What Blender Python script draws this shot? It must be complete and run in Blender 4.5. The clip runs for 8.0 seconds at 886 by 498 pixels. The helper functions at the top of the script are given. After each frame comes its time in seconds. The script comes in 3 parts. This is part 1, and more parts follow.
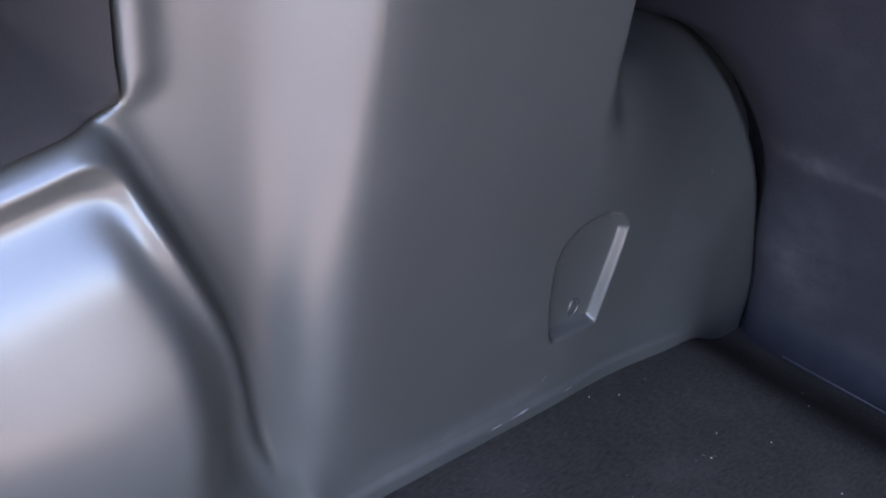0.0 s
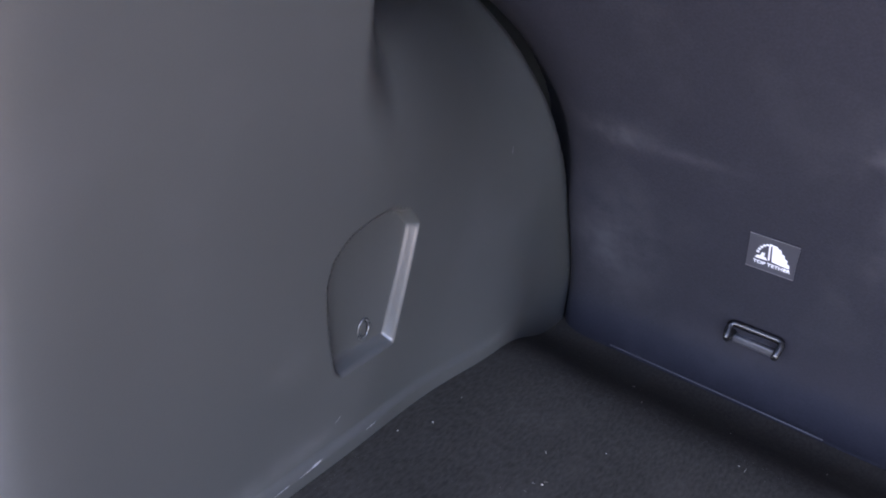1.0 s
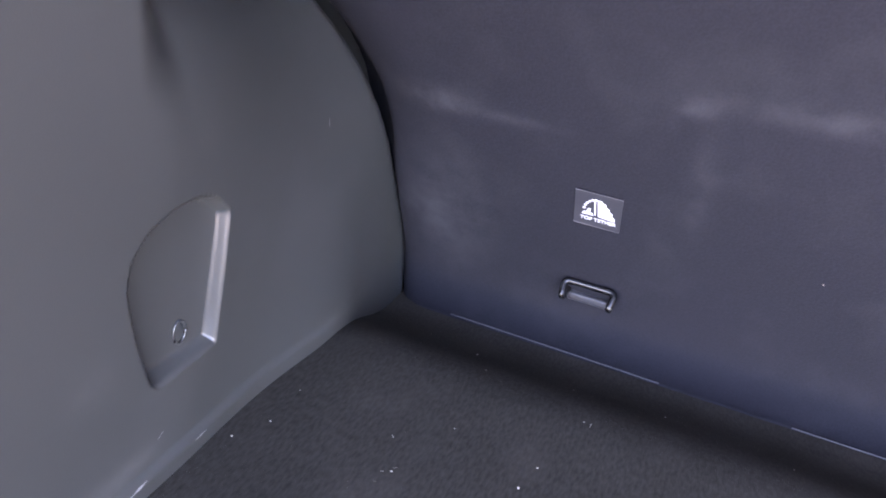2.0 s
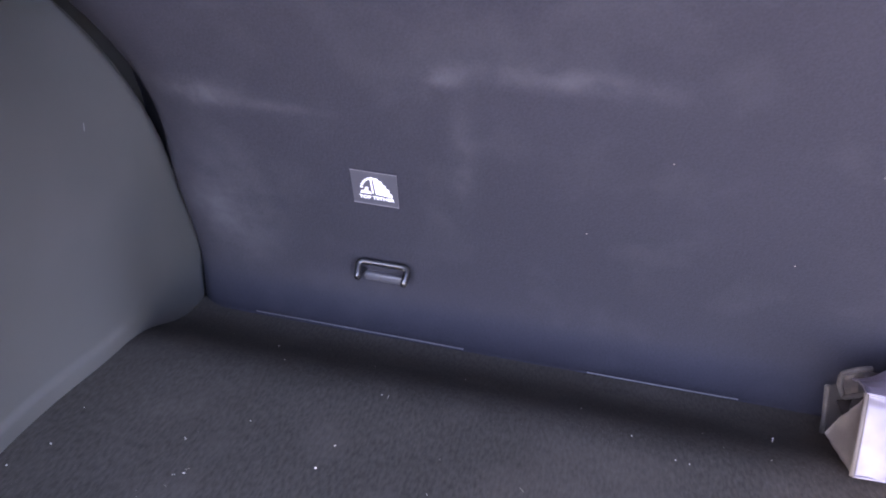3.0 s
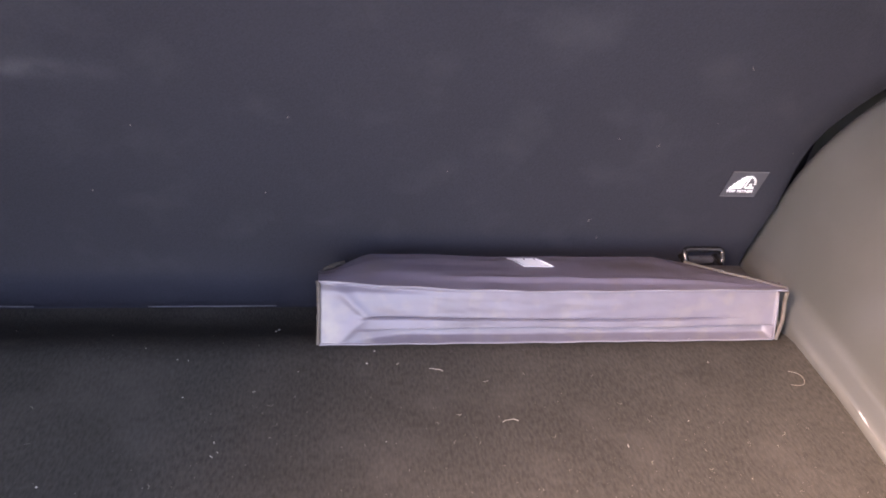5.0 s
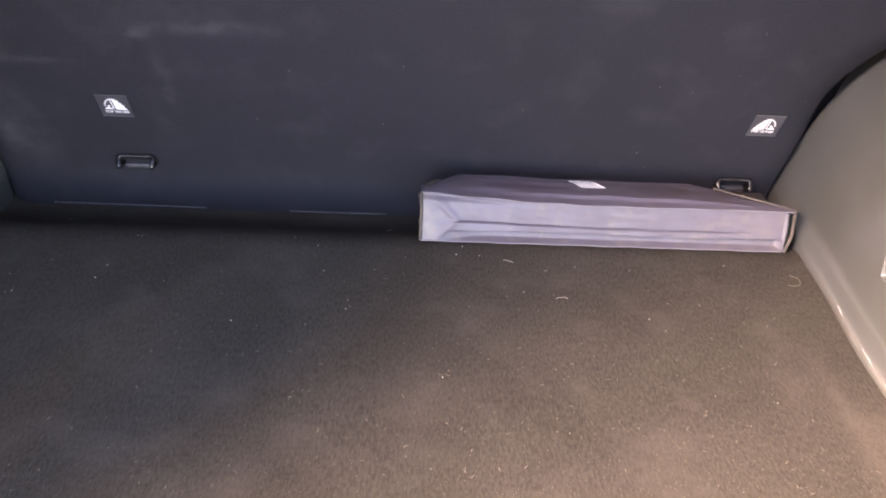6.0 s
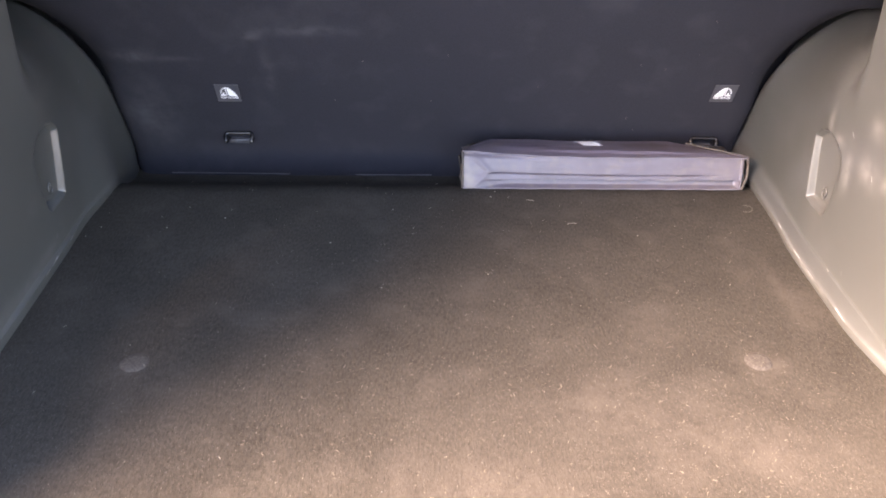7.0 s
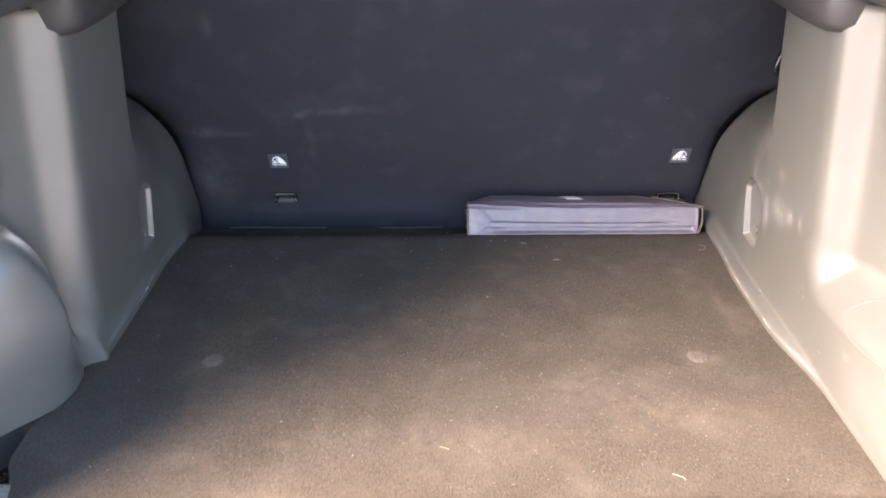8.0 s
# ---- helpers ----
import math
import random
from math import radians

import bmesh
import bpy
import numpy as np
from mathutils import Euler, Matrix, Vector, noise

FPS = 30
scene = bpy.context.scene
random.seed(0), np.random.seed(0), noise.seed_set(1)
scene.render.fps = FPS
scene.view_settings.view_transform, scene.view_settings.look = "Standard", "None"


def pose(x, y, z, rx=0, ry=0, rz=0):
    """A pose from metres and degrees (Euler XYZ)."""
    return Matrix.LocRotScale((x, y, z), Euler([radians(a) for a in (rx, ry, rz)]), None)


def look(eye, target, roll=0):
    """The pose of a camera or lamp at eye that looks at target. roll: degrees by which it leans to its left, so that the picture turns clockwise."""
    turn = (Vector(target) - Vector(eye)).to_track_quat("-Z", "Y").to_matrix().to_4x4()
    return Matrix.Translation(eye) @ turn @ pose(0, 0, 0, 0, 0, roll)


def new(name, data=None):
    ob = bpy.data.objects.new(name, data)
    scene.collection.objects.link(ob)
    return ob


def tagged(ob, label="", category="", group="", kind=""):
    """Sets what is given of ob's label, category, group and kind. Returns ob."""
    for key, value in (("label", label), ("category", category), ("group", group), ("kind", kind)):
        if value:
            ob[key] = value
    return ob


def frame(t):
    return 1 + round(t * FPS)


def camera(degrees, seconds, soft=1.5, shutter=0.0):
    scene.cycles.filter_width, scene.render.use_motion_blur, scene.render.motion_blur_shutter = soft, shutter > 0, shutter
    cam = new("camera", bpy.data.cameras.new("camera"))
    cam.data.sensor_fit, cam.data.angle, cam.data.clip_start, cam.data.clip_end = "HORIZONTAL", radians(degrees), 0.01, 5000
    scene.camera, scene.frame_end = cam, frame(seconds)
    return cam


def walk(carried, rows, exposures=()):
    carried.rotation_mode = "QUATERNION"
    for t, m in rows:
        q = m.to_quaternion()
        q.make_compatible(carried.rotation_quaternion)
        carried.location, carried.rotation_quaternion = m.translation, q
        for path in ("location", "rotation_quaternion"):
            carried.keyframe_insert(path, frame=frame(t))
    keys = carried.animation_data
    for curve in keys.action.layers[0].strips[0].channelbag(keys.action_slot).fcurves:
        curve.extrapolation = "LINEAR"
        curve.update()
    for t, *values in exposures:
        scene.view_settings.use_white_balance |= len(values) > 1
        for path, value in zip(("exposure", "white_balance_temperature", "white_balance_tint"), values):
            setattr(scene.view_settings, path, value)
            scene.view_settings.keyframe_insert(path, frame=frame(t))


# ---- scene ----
cam = camera(58.0, 8.0, soft=1.8)
PATH = [
    (0, (-0.266, -0.742, 0.449), (-1.552, 0.461, -0.5), 5.9),
    (0.2, (-0.273, -0.71, 0.435), (-1.501, 0.578, -0.472), 7.0),
    (0.5, (-0.284, -0.672, 0.428), (-1.415, 0.678, -0.519), 6.3),
    (0.8, (-0.299, -0.641, 0.405), (-1.34, 0.788, -0.526), 5.4),
    (1, (-0.309, -0.621, 0.404), (-1.303, 0.851, -0.517), 5.9),
    (1.5, (-0.316, -0.598, 0.393), (-1.139, 0.968, -0.54), 5.7),
    (1.7, (-0.318, -0.593, 0.394), (-1.069, 0.999, -0.555), 5.9),
    (2.8, (-0.273, -0.582, 0.39), (-0.619, 1.175, -0.502), 5.9),
    (3, (-0.254, -0.581, 0.39), (-0.552, 1.171, -0.527), 4.8),
    (3.2, (-0.228, -0.568, 0.391), (-0.482, 1.177, -0.547), 3.2),
    (3.5, (-0.184, -0.57, 0.393), (-0.317, 1.186, -0.554), 3.3),
    (3.8, (-0.138, -0.581, 0.4), (-0.167, 1.176, -0.552), 4.1),
    (4, (-0.112, -0.591, 0.408), (-0.077, 1.161, -0.556), 4.1),
    (4.2, (-0.079, -0.612, 0.415), (-0.002, 1.154, -0.515), 3.5),
    (4.5, (-0.04, -0.645, 0.429), (0.187, 1.128, -0.469), 4.3),
    (4.7, (-0.013, -0.668, 0.443), (0.295, 1.082, -0.476), 5.2),
    (5.8, (-0.035, -0.879, 0.533), (0.073, 0.786, -0.569), 3.0),
    (6, (-0.034, -0.932, 0.557), (0.04, 0.728, -0.557), 3.3),
    (6.2, (-0.045, -0.978, 0.577), (0.012, 0.66, -0.568), 3.1),
    (6.5, (-0.059, -1.063, 0.612), (-0.031, 0.56, -0.556), 1.4),
    (6.8, (-0.087, -1.18, 0.631), (-0.026, 0.49, -0.469), 1.7),
    (7, (-0.096, -1.251, 0.642), (-0.038, 0.423, -0.452), 1.3),
    (7.2, (-0.1, -1.312, 0.671), (-0.074, 0.365, -0.419), 0.1),
    (7.5, (-0.098, -1.412, 0.708), (-0.069, 0.28, -0.358), -1.0),
    (7.8, (-0.091, -1.491, 0.714), (-0.077, 0.256, -0.256), 0.5),
    (8, (-0.083, -1.544, 0.718), (-0.075, 0.235, -0.196), -0.2),
]
EXPOSURES = [(0.0, 4.1, 6550, 28), (1.0, 4.4, 6850, 32), (1.5, 4.75, 7050, 34), (3.0, 5.15, 6900, 40), (3.5, 5.1, 6850, 40), (4.0, 4.85, 7000, 36), (4.5, 4.4, 7200, 33), (6.0, 4.2, 7600, 30), (8.0, 4.0, 7000, 21)]
walk(cam, [(t, look(eye, target, roll)) for t, eye, target, roll in PATH], EXPOSURES)

# ---- world, sun, exposure ----
world = bpy.data.worlds.new("sky")
scene.world = world
world.use_nodes = True
SUN_ELEV, SUN_AZ = radians(41), radians(247)  # azimuth clockwise from +y
wn = world.node_tree.nodes
sky = wn.new("ShaderNodeTexSky")
sky.sky_type, sky.sun_disc = "NISHITA", False
sky.sun_elevation, sky.sun_rotation = SUN_ELEV, SUN_AZ
wn["Background"].inputs["Strength"].default_value = 0.140
world.node_tree.links.new(sky.outputs[0], wn["Background"].inputs["Color"])

sun_data = bpy.data.lights.new("sun", "SUN")
sun_data.energy, sun_data.angle, sun_data.color = 5.0, radians(44), (1.0, 0.785, 0.60)
sun = new("sun", sun_data)
sun_from = Vector((math.sin(SUN_AZ) * math.cos(SUN_ELEV), math.cos(SUN_AZ) * math.cos(SUN_ELEV), math.sin(SUN_ELEV)))
sun.matrix_world = look(sun_from * 10, (0, 0, 0))


# ---- materials ----
def mat(name, base, rough=0.6, var=0.15, grain=300.0, bump=0.2, blot=6.0, blot_amt=0.25, metal=0.0, spec=0.5, dist=0.0006,
        dirt=None, dirt_amt=0.0, stretch=None, strands=0.0):
    """A surface with variation at two scales, fine relief and optional pale dirt in blotches."""
    m = bpy.data.materials.new(name)
    m.use_nodes = True
    nt = m.node_tree
    b = nt.nodes["Principled BSDF"]
    tc = nt.nodes.new("ShaderNodeTexCoord")
    n1 = nt.nodes.new("ShaderNodeTexNoise")
    n1.inputs["Scale"].default_value, n1.inputs["Detail"].default_value = grain, 4
    n2 = nt.nodes.new("ShaderNodeTexNoise")
    n2.inputs["Scale"].default_value, n2.inputs["Detail"].default_value = blot, 6
    for n in (n1, n2):
        nt.links.new(tc.outputs["Object"], n.inputs["Vector"])
    if stretch:
        mp = nt.nodes.new("ShaderNodeMapping")
        mp.inputs["Scale"].default_value = stretch
        nt.links.new(tc.outputs["Object"], mp.inputs["Vector"])
        nt.links.new(mp.outputs["Vector"], n1.inputs["Vector"])
    add = nt.nodes.new("ShaderNodeMath")
    add.operation = "MULTIPLY_ADD"
    add.inputs[1].default_value, add.inputs[2].default_value = 2 * var, 1 - var
    nt.links.new(n1.outputs["Fac"], add.inputs[0])
    add2 = nt.nodes.new("ShaderNodeMath")
    add2.operation = "MULTIPLY_ADD"
    add2.inputs[1].default_value, add2.inputs[2].default_value = 2 * blot_amt, 1 - blot_amt
    nt.links.new(n2.outputs["Fac"], add2.inputs[0])
    mul = nt.nodes.new("ShaderNodeMath")
    mul.operation = "MULTIPLY"
    nt.links.new(add.outputs[0], mul.inputs[0])
    nt.links.new(add2.outputs[0], mul.inputs[1])
    col = nt.nodes.new("ShaderNodeVectorMath")
    col.operation = "SCALE"
    col.inputs[0].default_value = base
    nt.links.new(mul.outputs[0], col.inputs["Scale"])
    out = col.outputs[0]
    if strands:
        geo = nt.nodes.new("ShaderNodeNewGeometry")
        sp = nt.nodes.new("ShaderNodeMapRange")
        sp.inputs["To Min"].default_value, sp.inputs["To Max"].default_value = 1 - 0.6 * strands, 1 + 2.6 * strands
        rare = nt.nodes.new("ShaderNodeMath")
        rare.operation = "POWER"
        rare.inputs[1].default_value = 3.0
        nt.links.new(geo.outputs["Random Per Island"], rare.inputs[0])
        nt.links.new(rare.outputs[0], sp.inputs["Value"])
        col2 = nt.nodes.new("ShaderNodeVectorMath")
        col2.operation = "SCALE"
        nt.links.new(out, col2.inputs[0])
        nt.links.new(sp.outputs[0], col2.inputs["Scale"])
        out = col2.outputs[0]
    if dirt:
        ramp = nt.nodes.new("ShaderNodeMapRange")
        ramp.inputs["From Min"].default_value, ramp.inputs["From Max"].default_value = 0.52, 0.8
        ramp.inputs["To Max"].default_value = dirt_amt
        n3 = nt.nodes.new("ShaderNodeTexNoise")
        n3.inputs["Scale"].default_value, n3.inputs["Detail"].default_value = blot * 1.7, 8
        nt.links.new(tc.outputs["Object"], n3.inputs["Vector"])
        nt.links.new(n3.outputs["Fac"], ramp.inputs["Value"])
        mix = nt.nodes.new("ShaderNodeMix")
        mix.data_type = "RGBA"
        mix.inputs["B"].default_value = (*dirt, 1)
        nt.links.new(ramp.outputs[0], mix.inputs["Factor"])
        nt.links.new(out, mix.inputs["A"])
        out = mix.outputs["Result"]
    nt.links.new(out, b.inputs["Base Color"])
    rr = nt.nodes.new("ShaderNodeMapRange")
    rr.inputs["To Min"].default_value, rr.inputs["To Max"].default_value = max(rough - 0.08, 0.02), min(rough + 0.08, 1)
    nt.links.new(n2.outputs["Fac"], rr.inputs["Value"])
    nt.links.new(rr.outputs[0], b.inputs["Roughness"])
    b.inputs["Metallic"].default_value = metal
    b.inputs["Specular IOR Level"].default_value = spec
    if bump:
        bp = nt.nodes.new("ShaderNodeBump")
        bp.inputs["Strength"].default_value, bp.inputs["Distance"].default_value = bump, dist
        nt.links.new(n1.outputs["Fac"], bp.inputs["Height"])
        nt.links.new(bp.outputs[0], b.inputs["Normal"])
    return m


TRIM = mat("grained_grey_plastic", (0.073, 0.076, 0.072), 0.32, 0.06, 900, 0.2, 7, 0.08, dist=0.0002, spec=1.0, dirt=(0.13, 0.13, 0.13), dirt_amt=0.25)
DARK_TRIM = mat("dark_plastic", (0.03, 0.03, 0.032), 0.55, 0.08, 700, 0.25, 8, 0.15, dist=0.0003)
FELT = mat("dark_felt", (0.0202, 0.0200, 0.0256), 0.95, 0.3, 500, 0.5, 9, 0.15, spec=0.2, dirt=(0.052, 0.052, 0.057), dirt_amt=0.3)


def add_scuffs(m, spots, pale, up=2, across=0):
    """Soft pale rub marks with ragged edges: (x, y or z, half width, half height, strength)."""
    nt = m.node_tree
    b = nt.nodes["Principled BSDF"]
    tc = nt.nodes.new("ShaderNodeTexCoord")
    sep = nt.nodes.new("ShaderNodeSeparateXYZ")
    nt.links.new(tc.outputs["Object"], sep.inputs[0])

    def op(kind, a, c, d=None):
        n = nt.nodes.new("ShaderNodeMath")
        n.operation = kind
        for k, v in enumerate((a, c) if d is None else (a, c, d)):
            if isinstance(v, (int, float)):
                n.inputs[k].default_value = v
            else:
                nt.links.new(v, n.inputs[k])
        return n.outputs[0]

    total = None
    for x, z, rx, rz, k in spots:
        dx = op("MULTIPLY", op("SUBTRACT", sep.outputs[across], x), 1 / rx)
        dz = op("MULTIPLY", op("SUBTRACT", sep.outputs[up], z), 1 / rz)
        g = op("MULTIPLY", op("POWER", 2.718, op("MULTIPLY", op("ADD", op("MULTIPLY", dx, dx), op("MULTIPLY", dz, dz)), -1.0)), k)
        total = g if total is None else op("ADD", total, g)
    nz = nt.nodes.new("ShaderNodeTexNoise")
    nz.inputs["Scale"].default_value, nz.inputs["Detail"].default_value = 45, 6
    nt.links.new(tc.outputs["Object"], nz.inputs["Vector"])
    fac = op("MULTIPLY", total, op("MULTIPLY_ADD", nz.outputs["Fac"], 2.4, -0.5))
    mix = nt.nodes.new("ShaderNodeMix")
    mix.data_type, mix.clamp_factor = "RGBA", True
    mix.inputs["B"].default_value = (*pale, 1)
    old = b.inputs["Base Color"].links[0].from_socket
    nt.links.new(fac, mix.inputs["Factor"])
    nt.links.new(old, mix.inputs["A"])
    nt.links.new(mix.outputs["Result"], b.inputs["Base Color"])


add_scuffs(FELT, [(x + 0.066, z + 0.066, rx, rz, k) for x, z, rx, rz, k in (
    (-0.552, 0.199, 0.030, 0.010, 0.68), (-0.28, 0.250, 0.075, 0.009, 0.36), (-0.357, 0.241, 0.013, 0.007, 0.6), (-0.341, 0.175, 0.01, 0.045, 0.25),
    (-0.49, 0.196, 0.035, 0.005, 0.25), (-0.49, 0.43, 0.01, 0.016, 0.5), (-0.555, 0.08, 0.045, 0.05, 0.38))], (0.085, 0.085, 0.092))
CARPET = mat("charcoal_carpet", (0.0435, 0.0393, 0.0328), 0.97, 0.65, 400, 0.45, 9, 0.38, spec=0.12, dist=0.0012, dirt=(0.075, 0.067, 0.057), dirt_amt=0.6, stretch=(1, 0.36, 1))
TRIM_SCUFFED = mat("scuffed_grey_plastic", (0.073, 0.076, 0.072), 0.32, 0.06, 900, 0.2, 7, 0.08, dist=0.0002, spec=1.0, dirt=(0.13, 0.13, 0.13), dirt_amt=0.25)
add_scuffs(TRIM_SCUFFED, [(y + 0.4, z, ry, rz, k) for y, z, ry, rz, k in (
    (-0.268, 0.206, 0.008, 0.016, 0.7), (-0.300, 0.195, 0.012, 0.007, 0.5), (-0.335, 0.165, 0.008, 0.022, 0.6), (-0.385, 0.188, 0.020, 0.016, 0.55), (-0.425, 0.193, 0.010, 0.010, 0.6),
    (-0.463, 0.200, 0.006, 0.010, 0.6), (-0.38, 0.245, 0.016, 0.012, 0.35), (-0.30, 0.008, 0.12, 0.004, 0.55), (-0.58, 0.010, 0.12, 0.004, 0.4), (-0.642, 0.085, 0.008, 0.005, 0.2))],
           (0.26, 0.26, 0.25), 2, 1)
add_scuffs(TRIM, [(y + 0.4, z, ry, rz, k) for y, z, ry, rz, k in (
    (-0.325, 0.030, 0.030, 0.008, 0.45), (-0.40, 0.026, 0.04, 0.010, 0.4), (-0.345, 0.112, 0.014, 0.012, 0.25), (-0.10, 0.014, 0.03, 0.005, 0.3), (-0.47, 0.03, 0.03, 0.012, 0.25))],
           (0.2, 0.2, 0.195), 2, 1)
NYLON = mat("lilac_grey_nylon", (0.092, 0.084, 0.104), 0.48, 0.06, 1200, 0.2, 30, 0.28, spec=0.5, dist=0.0002, dirt=(0.15, 0.13, 0.11), dirt_amt=0.6)
add_scuffs(NYLON, [(-0.230, 0.03, 0.007, 0.03, 0.7), (-0.224, 0.014, 0.010, 0.012, 0.8), (0.11, 0.012, 0.03, 0.004, 0.6), (0.20, 0.03, 0.03, 0.02, 0.35)], (0.17, 0.15, 0.13), 2)
NYLON_TOP = mat("lilac_grey_cloth", (0.105, 0.093, 0.12), 0.36, 0.06, 1200, 0.2, 18, 0.2, spec=0.5, dist=0.0002, dirt=(0.1, 0.078, 0.062), dirt_amt=0.6)
add_scuffs(NYLON_TOP, [(0.08, 0.012, 0.05, 0.018, 0.9), (0.15, -0.004, 0.04, 0.014, 0.7), (0.01, 0.026, 0.03, 0.006, 0.5), (-0.232, 0.010, 0.014, 0.03, 1.0), (-0.205, 0.034, 0.018, 0.008, 0.9)], (0.045, 0.034, 0.028), 1)
PIPING = mat("pale_piping", (0.14, 0.13, 0.148), 0.6, 0.1, 900, 0.3, 20, 0.15)
GUSSET = mat("beige_gusset", (0.07, 0.058, 0.048), 0.8, 0.15, 700, 0.3, 25, 0.25, dirt=(0.12, 0.1, 0.08), dirt_amt=0.5)
FRAYED = mat("frayed_brown_edge", (0.032, 0.026, 0.022), 0.85, 0.35, 500, 0.4, 60, 0.5, dirt=(0.085, 0.074, 0.06), dirt_amt=0.7)
# the box's brown lining; its dark colour also paints the niche's shade
LINING_AND_SHADE = mat("brown_lining_and_shade", (0.014, 0.011, 0.0095), 0.9, 0.2, 500, 0.3, 20, 0.2)
WIRE = mat("black_wire", (0.012, 0.012, 0.013), 0.25, 0.05, 300, 0.0, 20, 0.1)
WHITE = mat("white_print", (0.8, 0.8, 0.8), 0.5, 0.03, 600, 0.0, 30, 0.05)
PATCH = mat("grey_patch", (0.05, 0.05, 0.057), 0.45, 0.1, 900, 0.2, 30, 0.1)
STRIP = mat("pale_edging", (0.125, 0.12, 0.122), 0.4, 0.1, 400, 0.0, 30, 0.2)
SILL = mat("sill_plastic", (0.24, 0.225, 0.19), 0.5, 0.06, 700, 0.2, 9, 0.1, dist=0.0003)
LINER = mat("headliner_cloth", (0.11, 0.11, 0.112), 0.95, 0.1, 500, 0.3, 6, 0.08)
ASPHALT = mat("worn_asphalt", (0.08, 0.08, 0.082), 0.9, 0.4, 60, 0.6, 0.7, 0.2, dist=0.004)
PILE = mat("carpet_fibre", (0.0415, 0.0373, 0.0309), 0.95, 0.9, 380, 0.0, 38, 0.6, spec=0.15, dirt=(0.08, 0.071, 0.06), dirt_amt=0.55, stretch=(1, 0.36, 1), strands=0.8)
WORN = mat("worn_carpet", (0.066, 0.06, 0.053), 0.97, 0.8, 380, 0.6, 20, 0.2, spec=0.1, dist=0.001)
SLOT = mat("rubbed_grey_plate", (0.042, 0.042, 0.047), 0.5, 0.3, 250, 0.2, 60, 0.3)
GRIT = mat("sand_grains", (0.18, 0.155, 0.12), 0.9, 0.2, 300, 0.0, 20, 0.3)
STRAW = mat("straw", (0.2, 0.175, 0.14), 0.9, 0.1, 300, 0.0, 20, 0.2)
LINT = mat("pale_lint", (0.4, 0.37, 0.32), 0.9, 0.1, 300, 0.0, 20, 0.2)
for m in (CARPET, PILE):
    add_scuffs(m, [(0.40, -0.36, 0.012, 0.07, 0.5), (0.33, -0.525, 0.03, 0.02, 0.55), (-0.435, -0.53, 0.024, 0.012, 0.55), (0.12, -0.60, 0.12, 0.05, 0.5),
                   (0.27, -0.66, 0.10, 0.04, 0.55), (-0.20, -0.12, 0.05, 0.03, 0.3), (0.0, -0.35, 0.05, 0.02, 0.25), (-0.02, -0.71, 0.13, 0.04, 0.5),
                   (0.19, -0.47, 0.05, 0.05, 0.3), (-0.30, -0.33, 0.06, 0.02, 0.2), (0.05, -0.22, 0.03, 0.012, 0.25)], (0.082, 0.073, 0.062), 1)
SCRATCH = mat("whitened_scratch", (0.4, 0.4, 0.4), 0.6, 0.2, 600, 0.0, 60, 0.2)


def tinted_glass(name, tint):
    m = bpy.data.materials.new(name)
    m.use_nodes = True
    nt = m.node_tree
    clear, gloss = nt.nodes.new("ShaderNodeBsdfTransparent"), nt.nodes.new("ShaderNodeBsdfGlossy")
    mix = nt.nodes.new("ShaderNodeMixShader")
    clear.inputs["Color"].default_value = (*tint, 1)
    gloss.inputs["Roughness"].default_value = 0.05
    mix.inputs["Fac"].default_value = 0.06
    nt.links.new(clear.outputs[0], mix.inputs[1])
    nt.links.new(gloss.outputs[0], mix.inputs[2])
    nt.links.new(mix.outputs[0], nt.nodes["Material Output"].inputs["Surface"])
    return m


TINT = tinted_glass("tinted_glass", (0.05, 0.052, 0.05))


# ---- mesh helpers ----
def smoothstep(a, b, x):
    t = np.clip((x - a) / (b - a), 0, 1)
    return t * t * (3 - 2 * t)


def mesh_part(name, mesh, material, parent=None, label=""):
    ob = new(name, mesh)
    mesh.materials.clear()
    mesh.materials.append(material)
    if parent:
        ob.parent = parent
    return tagged(ob, label)


def part(name, bm, material, parent=None, label="", smooth=True):
    mesh = bpy.data.meshes.new(name)
    bmesh.ops.recalc_face_normals(bm, faces=bm.faces)
    for f in bm.faces:
        f.smooth = smooth
    bm.to_mesh(mesh)
    bm.free()
    return mesh_part(name, mesh, material, parent, label)


def thing(name, label, category, at=(0, 0, 0), kind="", group=""):
    ob = new(name)
    ob.location = at
    ob.empty_display_size = 0.05
    return tagged(ob, label, category, group, kind)


def sheet(name, P, material, parent=None, label="", thick=None, flip=False):
    """A grid of points P[i, j] as a smooth sheet; thick: offset vector of its back."""
    n, m, _ = P.shape
    idx = np.arange(n * m).reshape(n, m)
    q = np.stack([idx[:-1, :-1], idx[1:, :-1], idx[1:, 1:], idx[:-1, 1:]], -1).reshape(-1, 4)
    verts, faces = P.reshape(-1, 3), q
    if thick is not None:
        back = verts + np.array(thick)
        k = n * m
        rim = np.concatenate([idx[0, :], idx[1:, -1], idx[-1, -2::-1], idx[-2:0:-1, 0]])
        nxt = np.roll(rim, -1)
        verts = np.concatenate([verts, back])
        faces = np.concatenate([q, q[:, ::-1] + k, np.stack([nxt, rim, rim + k, nxt + k], -1)])
    if flip:
        faces = faces[:, ::-1]
    mesh = bpy.data.meshes.new(name)
    mesh.from_pydata(verts.tolist(), [], faces.tolist())
    mesh.polygons.foreach_set("use_smooth", [True] * len(mesh.polygons))
    mesh.update()
    return mesh_part(name, mesh, material, parent, label)


